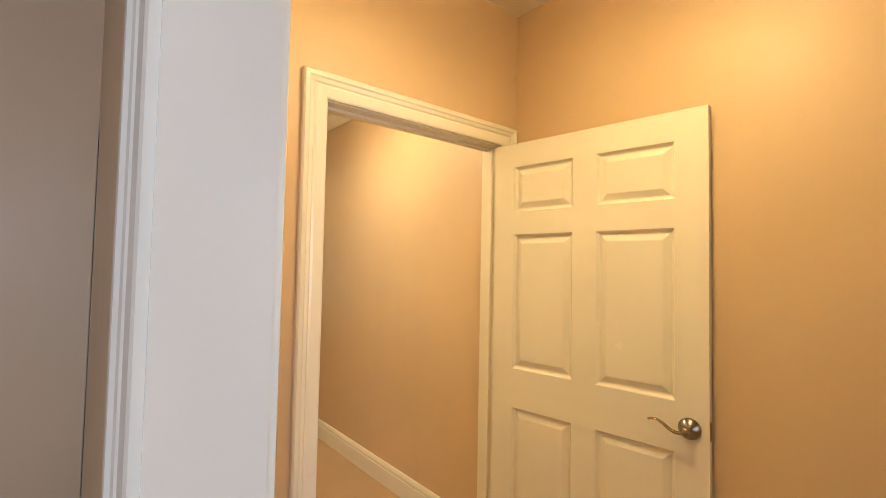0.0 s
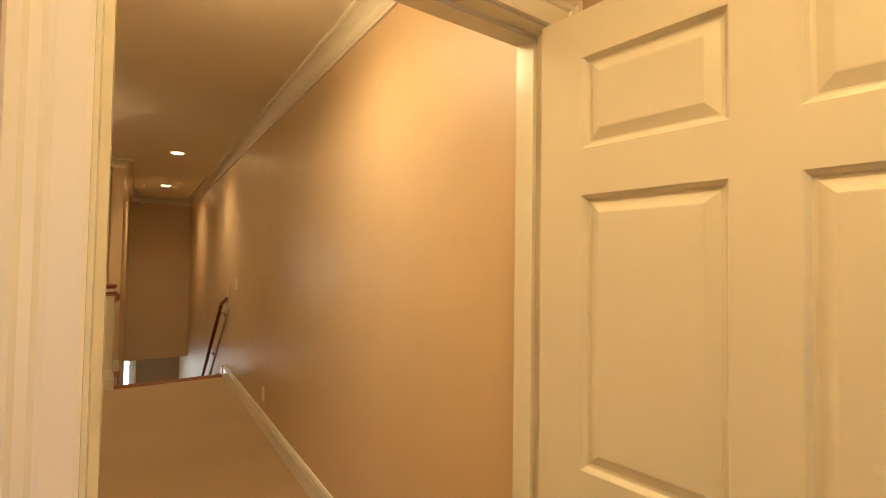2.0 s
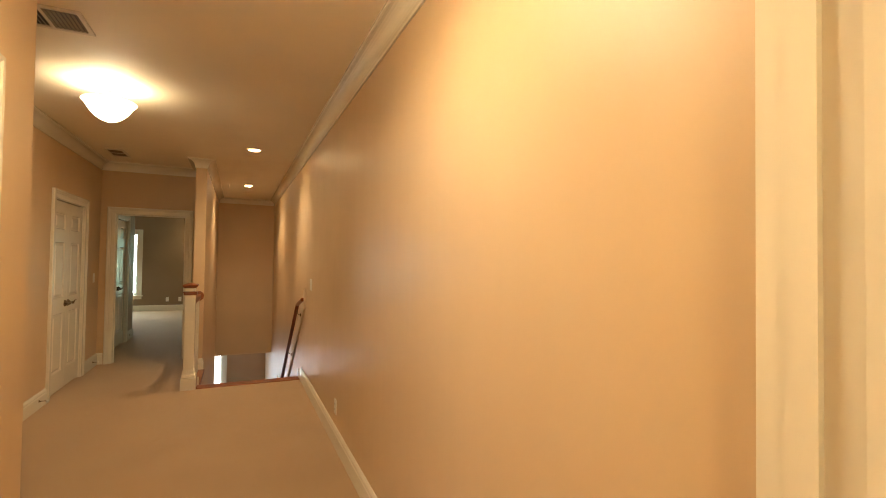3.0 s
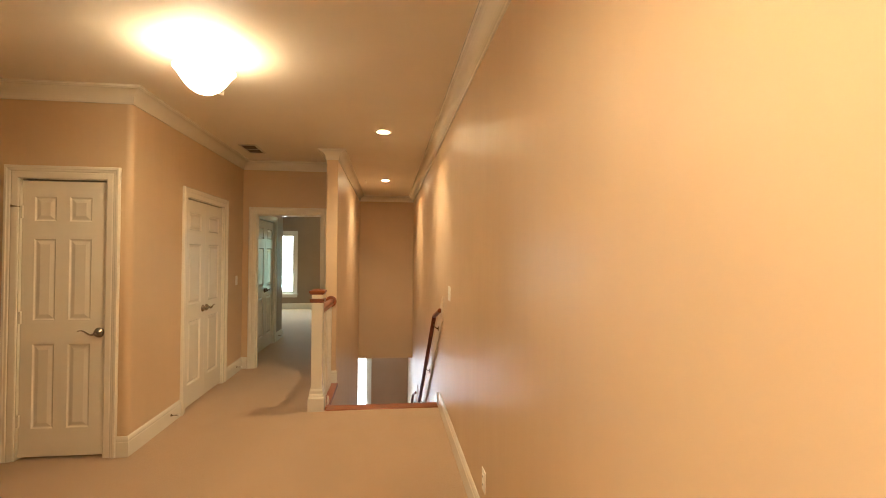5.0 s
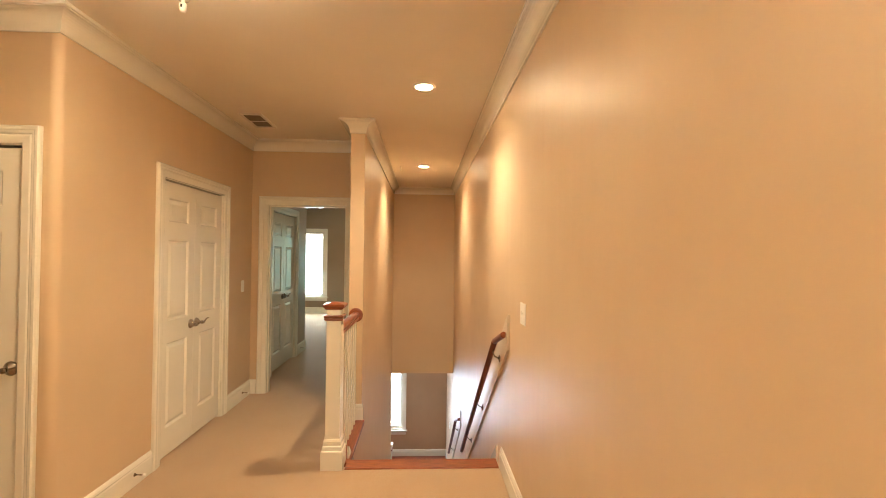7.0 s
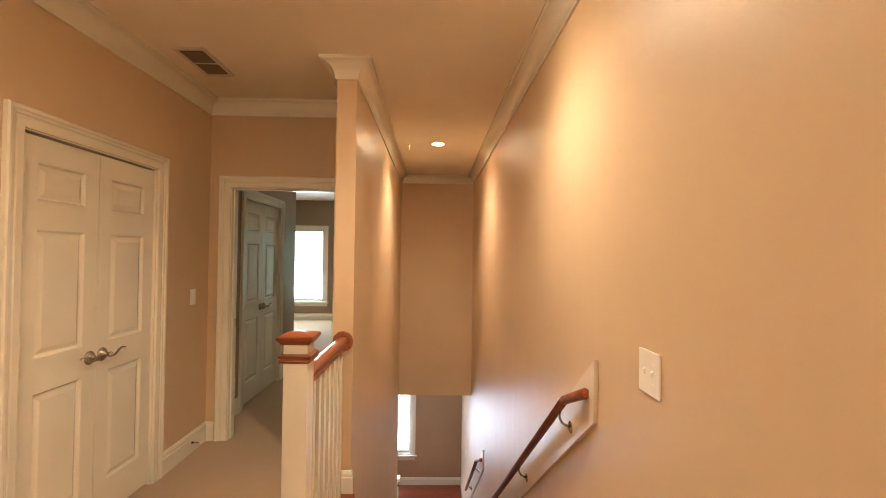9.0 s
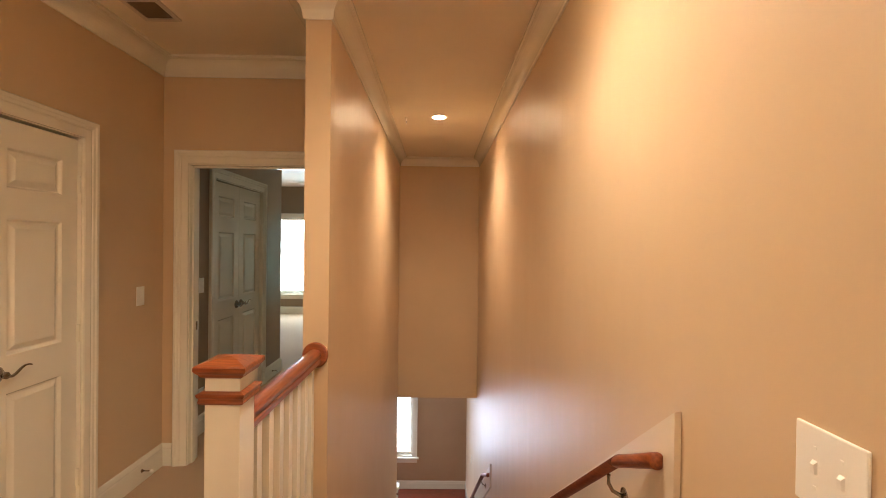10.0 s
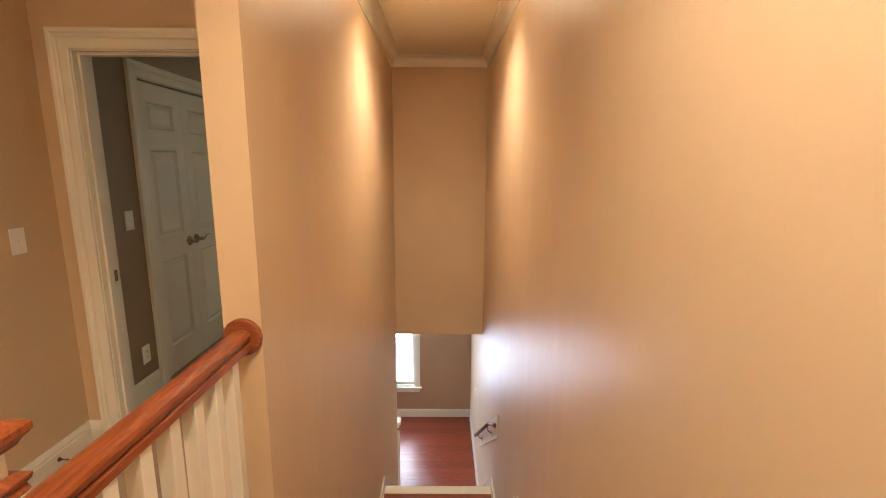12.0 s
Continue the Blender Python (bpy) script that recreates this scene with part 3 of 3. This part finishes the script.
# ---- handrails on the right wall ----
def wall_rail(y0, z0, y1, brackets, label):
    ob = thing("wall_handrail", label, "handrail")
    x = RIGHT - 0.066
    z_end = z0 - SLOPE * (y1 - y0)
    bend = math.atan(SLOPE) / 2
    r = 0.0205
    steps = 20
    ring = [(r * math.cos(a), r * 1.08 * math.sin(a)) for a in (2 * math.pi * k / steps for k in range(steps))]
    mitre = [(x + u, y0 - math.tan(bend) * v, z0 + v) for u, v in ring]
    bm = bmesh.new()
    rings(bm, [mitre, [(x + u, y1, z_end + v / math.cos(2 * bend)) for u, v in ring]])
    part("rail", bm, DARK_WOOD, ob, "dark reddish varnished wood rail", True)
    bm = bmesh.new()
    back = [(0.92, -0.153), (0.985, -0.150), (1.0, -0.145)]
    rings(bm, [[(x + 0.036 + u * f, y0 + d, z0 + 0.070 + v * f) for u, v in ring] for f, d in back] + [[(p, q - 0.0015, w) for p, q, w in mitre]])
    part("rail_end", bm, RAIL_WOOD, ob, "lighter reddish mitred end piece", True)
    top, ys = z0 + 0.213, y0 - 0.205
    board = [(ys, top), (y1 - 0.1, top - SLOPE * (y1 - 0.1 - ys)), (y1 - 0.1, top - 0.235 - SLOPE * (y1 - 0.1 - ys)), (ys, top - 0.235)]
    bm = sloped_board(RIGHT - 0.017, RIGHT - 0.001, board)
    part("backing_board", bm, BOARD_SHEEN_PAINT, ob, "tan painted backing board, made paler for sheen")
    for y in brackets:
        z = z0 - SLOPE * (y - y0)
        arm = [(x, y, z - 0.024), (x, y, z - 0.05), (x + 0.012, y, z - 0.072), (x + 0.034, y, z - 0.085), (RIGHT - 0.022, y, z - 0.088)]
        b = part("bracket", tube(arm, 0.0055, 10), NICKEL, ob, "satin nickel rail bracket", True)
        bm = lathe([(0.026, 0), (0.025, 0.004), (0.012, 0.008)], 20)
        bmesh.ops.transform(bm, matrix=Matrix.Translation((RIGHT - 0.0175, y, z - 0.09)) @ Matrix.Rotation(-math.pi / 2, 4, "Y"), verts=bm.verts)
        part("bracket_plate", bm, NICKEL, b)
    return ob


wall_rail(7.655, 0.910, 10.15, (7.72, 8.60, 9.50), "dark reddish wall handrail on nickel brackets with pale backing board")
wall_rail(11.20, -0.93, 12.75, (11.35, 12.3), "short dark wall handrail beside the lower flight")

# ---- lower newel at the foot of the stairs ----
lower = thing("lower_newel", "white square newel post with oak cap at the stair foot", "newel post")
part("post", boxes((1.318, 1.414, 12.99, 13.09, LOW, -2.06), bevel=0.003), TRIM, lower)
part("cap", boxes((1.295, 1.437, 12.967, 13.113, -2.06, -2.02), bevel=0.010), TRIM, lower)
part("collar", boxes((1.305, 1.427, 12.977, 13.103, -2.14, -2.115), bevel=0.006), CAP_WOOD, lower, "reddish oak collar")

# ---- light fixtures ----
def bowl_light(x, y, glow):
    ob = thing("ceiling_light", "lit frosted glass bowl light on a short stem", "ceiling light", "hall bowl lights", m=pose(x, y, 0))
    part("canopy", lathe([(0.065, H), (0.064, H - 0.012), (0.052, H - 0.024), (0.020, H - 0.030), (0.012, H - 0.032)], 32), PLATE, ob, "cream metal canopy", True)
    part("stem", lathe([(0.010, H - 0.03), (0.010, 2.475)], 12), NICKEL, ob, smooth=True)
    glass = [(0.172, 2.610), (0.165, 2.602), (0.151, 2.586), (0.136, 2.562), (0.116, 2.532), (0.090, 2.503), (0.054, 2.478), (0.020, 2.466), (0.004, 2.465)]
    bm = bmesh.new()
    steps = 48
    outer = [[(r * math.cos(a), r * math.sin(a), z) for a in (2 * math.pi * k / steps for k in range(steps))] for r, z in glass]
    inner = [[(max(r - 0.005, 0.002) * math.cos(a), max(r - 0.005, 0.002) * math.sin(a), z + 0.005) for a in (2 * math.pi * k / steps for k in range(steps))] for r, z in reversed(glass)]
    rings(bm, inner + outer, caps=False)
    part("bowl", bm, glow, ob, "glowing frosted white glass bowl", True)
    return ob


bowl_light(0.90, 6.09, BOWL_HALL)
bowl_light(1.818, 3.25, BOWL_NEAR)
# unseen entry fixture, a copy of the hall bowl added for the entry light
bowl_light(1.76, 1.35, BOWL_ENTRY)


def downlight(x, y):
    ob = thing("downlight", "lit round recessed ceiling downlight", "downlight", "stair downlights", m=pose(x, y, 0))
    part("trim_ring", lathe([(0.084, H - 0.001), (0.083, H - 0.006), (0.059, H - 0.007), (0.058, H - 0.002)], 40), TRIM, ob, smooth=True)
    part("lens", lathe([(0.058, H - 0.0035), (0.057, H - 0.0055), (0.001, H - 0.0055)], 40), BULB, ob)
    return ob


for y in (7.763, 10.73):
    downlight(1.95, y)
downlight(0.95, 15.75)


# ---- ceiling vents and sprinklers ----
def ceiling_vent(x0, x1, y0, y1, across, label):
    ob = thing("ceiling_vent", label, "ceiling vent")
    f = 0.022
    z = H - 0.012
    # flat sheet coloured as the shaded duct behind the slats
    part("backing", boxes((x0 + f, x1 - f, y0 + f, y1 - f, H - 0.003, H - 0.001)), DARK, ob)
    part("frame", boxes((x0, x0 + f, y0, y1, z, H), (x1 - f, x1, y0, y1, z, H), (x0 + f, x1 - f, y0, y0 + f, z, H), (x0 + f, x1 - f, y1 - f, y1, z, H)), GREY_METAL, ob, "cream metal frame")
    if across:
        mid = (y0 + y1) / 2
        part("divider", boxes((x0 + f, x1 - f, mid - 0.006, mid + 0.006, z, H - 0.003)), GREY_METAL, ob)
        n = int((y1 - y0 - 2 * f) / 0.020)
        for k in range(n):
            y = y0 + f + 0.014 + k * 0.020
            bm = bmesh.new()
            rings(bm, [[(x, y - 0.006, H - 0.003), (x, y + 0.001, H - 0.010), (x, y + 0.002, H - 0.010), (x, y - 0.005, H - 0.003)] for x in (x0 + f, x1 - f)])
            part("slat", bm, SLAT, ob)
    else:
        mid = x0 + (x1 - x0) * 0.55
        part("divider", boxes((mid - 0.006, mid + 0.006, y0 + f, y1 - f, z, H - 0.003)), GREY_METAL, ob)
        n = int((x1 - x0 - 2 * f) / 0.020)
        for k in range(n):
            x = x0 + f + 0.012 + k * 0.020
            s = 1 if x < mid else -1
            bm = bmesh.new()
            rings(bm, [[(x - 0.007 * s, y, H - 0.003), (x + 0.002 * s, y, H - 0.011), (x + 0.003 * s, y, H - 0.011), (x - 0.006 * s, y, H - 0.003)] for y in (y0 + f, y1 - f)])
            # slats tilted the other way get the shaded colour
            part("slat", bm, GREY_METAL if s > 0 else SLAT, ob)
    return ob


ceiling_vent(0.330, 0.524, 8.502, 8.920, True, "two-part cream framed ceiling vent with slats coloured shade-dark")
ceiling_vent(0.62, 1.025, 4.90, 5.17, False, "cream framed ceiling vent with angled slats")


def sprinkler(x, y, size, label):
    ob = thing("sprinkler", label, "sprinkler", m=pose(x, y, 0))
    part("escutcheon", lathe([(0.038 * size, H), (0.037 * size, H - 0.005), (0.016 * size, H - 0.009)], 24), TRIM, ob, smooth=True)
    head = part("sprinkler_head", lathe([(0.012 * size, H - 0.008), (0.012 * size, H - 0.022), (0.022 * size, H - 0.026), (0.021 * size, H - 0.050), (0.016 * size, H - 0.064), (0.006 * size, H - 0.066)], 20), PLATE, ob, "white tapered sprinkler head", True)
    part("port", boxes((-0.006 * size, 0.006 * size, -0.0222 * size, -0.019 * size, H - 0.050, H - 0.034), bevel=0.002 * size), DARK, head, "sprinkler opening, its shade painted dark")



sprinkler(0.783, 6.705, 0.78, "white pendent fire sprinkler on the ceiling")
sprinkler(1.634, 10.77, 0.35, "small ceiling sprinkler over the stairs")


# ---- switches, outlets, door stops ----
def plate_at(kind, label, m, w=0.072, h=0.118, toggles=1, outlet=False):
    """A wall plate facing local -y, centred at the origin."""
    ob = thing(kind, label, "light switch" if not outlet else "outlet", m=m)
    part("plate", boxes((-w / 2, w / 2, -0.006, 0.0, -h / 2, h / 2), bevel=0.0025), PLATE, ob)
    for k in range(toggles):
        x = (k - (toggles - 1) / 2) * 0.046
        if outlet:
            for z in (-0.02, 0.02):
                part("receptacle", boxes((x - 0.016, x + 0.016, -0.0085, -0.005, z - 0.014, z + 0.014), bevel=0.003), PLATE, ob)
                for dx in (-0.006, 0.006):
                    part("slot", boxes((x + dx - 0.001, x + dx + 0.001, -0.0092, -0.008, z - 0.004, z + 0.005)), DARK, ob)
        else:
            bm = bmesh.new()
            rings(bm, [[(x + sx * 0.0045, -0.005, -0.010), (x + sx * 0.0036, -0.010, -0.0085), (x + sx * 0.0036, -0.0115, 0.006), (x + sx * 0.0045, -0.005, 0.012)] for sx in (-1, 1)])
            part("toggle", bm, PLATE, ob)
        for z in (-0.03, 0.03):
            if not outlet:
                part("screw", boxes((x - 0.0025, x + 0.0025, -0.0072, -0.005, z - 0.0025, z + 0.0025)), PLATE, ob)
    return ob


FACE_LEFT = pose(0, 0, 0, 0, 0, -90)
FACE_RIGHT = pose(0, 0, 0, 0, 0, 90)
plate_at("light_switch", "ivory double toggle switch plate on the tan wall", Matrix.Translation((RIGHT, 7.045, 1.180)) @ FACE_LEFT, 0.122, 0.124, 2)
plate_at("light_switch", "ivory single toggle switch beside the linen doors", Matrix.Translation((LEFT, 9.235, 1.17)) @ FACE_RIGHT)
plate_at("light_switch", "ivory single toggle switch inside the bedroom", Matrix.Translation((0.09, 9.985, 1.17)) @ FACE_RIGHT)
plate_at("wall_outlet", "ivory duplex outlet low on the bedroom wall", Matrix.Translation((0.09, 9.99, 0.30)) @ FACE_RIGHT, outlet=True)
plate_at("wall_outlet", "ivory duplex outlet low on the tan wall", Matrix.Translation((RIGHT, 5.62, 0.30)) @ FACE_LEFT, outlet=True)
plate_at("wall_outlet", "white outlet plate on the far bedroom wall", pose(0.105, 16.2, 0.30), outlet=True)
plate_at("wall_outlet", "white outlet plate on the far bedroom wall", pose(0.40, 16.2, 0.30), outlet=True)
plate_at("light_switch", "white switch plate by the lower stair rail", Matrix.Translation((RIGHT, 13.6, -1.9)) @ FACE_LEFT)


def spring_stop(m):
    ob = thing("door_stop", "small nickel door stop on the baseboard", "door stop", m=m)
    part("base", lathe([(0.011, 0), (0.011, 0.004), (0.005, 0.010)], 14), NICKEL, ob, smooth=True)
    part("rod", lathe([(0.004, 0.008), (0.004, 0.055)], 10), NICKEL, ob, smooth=True)
    part("tip", lathe([(0.008, 0.055), (0.009, 0.060), (0.008, 0.070), (0.003, 0.072)], 12), PLATE, ob, "white rubber tip", True)


spring_stop(Matrix.Translation((LEFT + 0.0155, 7.50, 0.075)) @ Matrix.Rotation(math.pi / 2, 4, "Y"))
spring_stop(Matrix.Translation((LEFT + 0.0155, 9.24, 0.075)) @ Matrix.Rotation(math.pi / 2, 4, "Y"))
spring_stop(Matrix.Translation((0.09 + 0.0155, 11.5, 0.075)) @ Matrix.Rotation(math.pi / 2, 4, "Y"))
strike = tagged(part("strike_plate", boxes((0.276, 0.2795, 9.545, 9.575, 0.90, 0.96)), NICKEL), "satin nickel strike plate on the bedroom jamb", "strike plate")


# ---- windows ----
def window(name, x0, x1, z0, z1, wall_face, wall_back, lights):
    ob = thing(name, "white framed window full of bright daylight", "window", kind="structure")
    c = 0.085
    fy = wall_face
    part("casing", boxes((x0 - c, x0, fy - 0.020, fy, z0, z1 + c), (x1, x1 + c, fy - 0.020, fy, z0, z1 + c), (x0, x1, fy - 0.020, fy, z1, z1 + c)), TRIM, ob, "white window casing")
    part("sill", boxes((x0 - c - 0.03, x1 + c + 0.03, fy - 0.055, fy, z0 - 0.028, z0), bevel=0.006), TRIM, ob, "white window stool")
    part("apron", boxes((x0 - c, x1 + c, fy - 0.016, fy, z0 - 0.105, z0 - 0.029)), TRIM, ob)
    part("liner", boxes((x0, x0 + 0.018, fy, wall_back, z0, z1), (x1 - 0.018, x1, fy, wall_back, z0, z1), (x0 + 0.018, x1 - 0.018, fy, wall_back, z1 - 0.018, z1), (x0 + 0.018, x1 - 0.018, fy, wall_back, z0, z0 + 0.018)), TRIM, ob)
    for a, b, y in ((z0 + 0.018, z1 - 0.018, fy + 0.06),):
        l, r = x0 + 0.018, x1 - 0.018
        sash = part("sash", boxes((l, l + 0.04, y, y + 0.03, a, b), (r - 0.04, r, y, y + 0.03, a, b), (l + 0.04, r - 0.04, y, y + 0.03, b - 0.04, b), (l + 0.04, r - 0.04, y, y + 0.03, a, a + 0.045)), TRIM, ob)
        pane = part("pane", boxes((l + 0.04, r - 0.04, y + 0.012, y + 0.017, a + 0.045, b - 0.04)), GLASS, sash)
        pane.visible_shadow = False
        for k in range(1, lights):
            x = l + (r - l) * k / lights
            part("muntin", boxes((x - 0.006, x + 0.006, y + 0.004, y + 0.026, a + 0.045, b - 0.04)), TRIM, sash)
    return ob


window("window_1", -1.54, -0.57, 0.42, 2.07, 16.2, 16.35, 1)
window("window_4", -0.45, 0.36, -2.455, -0.92, 14.85, 15.0, 1)
window("window_2", 0.72, 1.53, -2.455, -0.92, 14.85, 15.0, 1)
window("window_3", 0.80, 1.70, 0.42, 2.07, 16.2, 16.35, 1)
cord = tagged(part("blind_cord", tube([(1.245, 14.842, -0.94), (1.245, 14.842, -1.62)], 0.005, 8), GREY_METAL), "thin grey blind cord hanging before the lower window", "blind cord")
structure("backdrop", boxes((-9, 9, 16.8, 16.85, LOW - 0.5, 6)), OUTDOORS, "overexposed pale daylight outside", "backdrop")
# unseen glowing panel, added so the closet doors mirror a dim green
structure("backdrop_garden", boxes((0.2, 3.0, 16.6, 16.65, 0.0, 2.6)), GARDEN, "dim green garden light outside", "backdrop")
structure("ground", boxes((-3000, 3000, 17.0, 4000, LOW - 0.7, LOW - 0.5)), LAWN, "green lawn outside", "ground")

# ---- lower floor boards ----
rnd = random.Random(4)
BOARD = {}


def board_mesh(length, width):
    key = (round(length, 3), round(width, 3))
    if key not in BOARD:
        bm = bmesh.new()
        box(bm, 0, length, 0, width, -0.012, 0, bevel=0.0007)
        BOARD[key] = mesh_of(bm, "floor_board", FLOOR_WOOD)
    return BOARD[key]


y = 12.74
while y < 14.85:
    x = -1.6
    w = min(0.083, 14.85 - y)
    first = True
    while x < RIGHT - 0.01:
        length = rnd.choice((0.6, 0.9, 1.2, 1.5)) if not first else rnd.choice((0.3, 0.55, 0.8))
        first = False
        length = min(length, RIGHT - x)
        ob = new("floor_board", board_mesh(length - 0.0006, w - 0.0006))
        ob.parent = floor_lower
        ob.location = (x, y, LOW)
        x += length
    y += 0.083
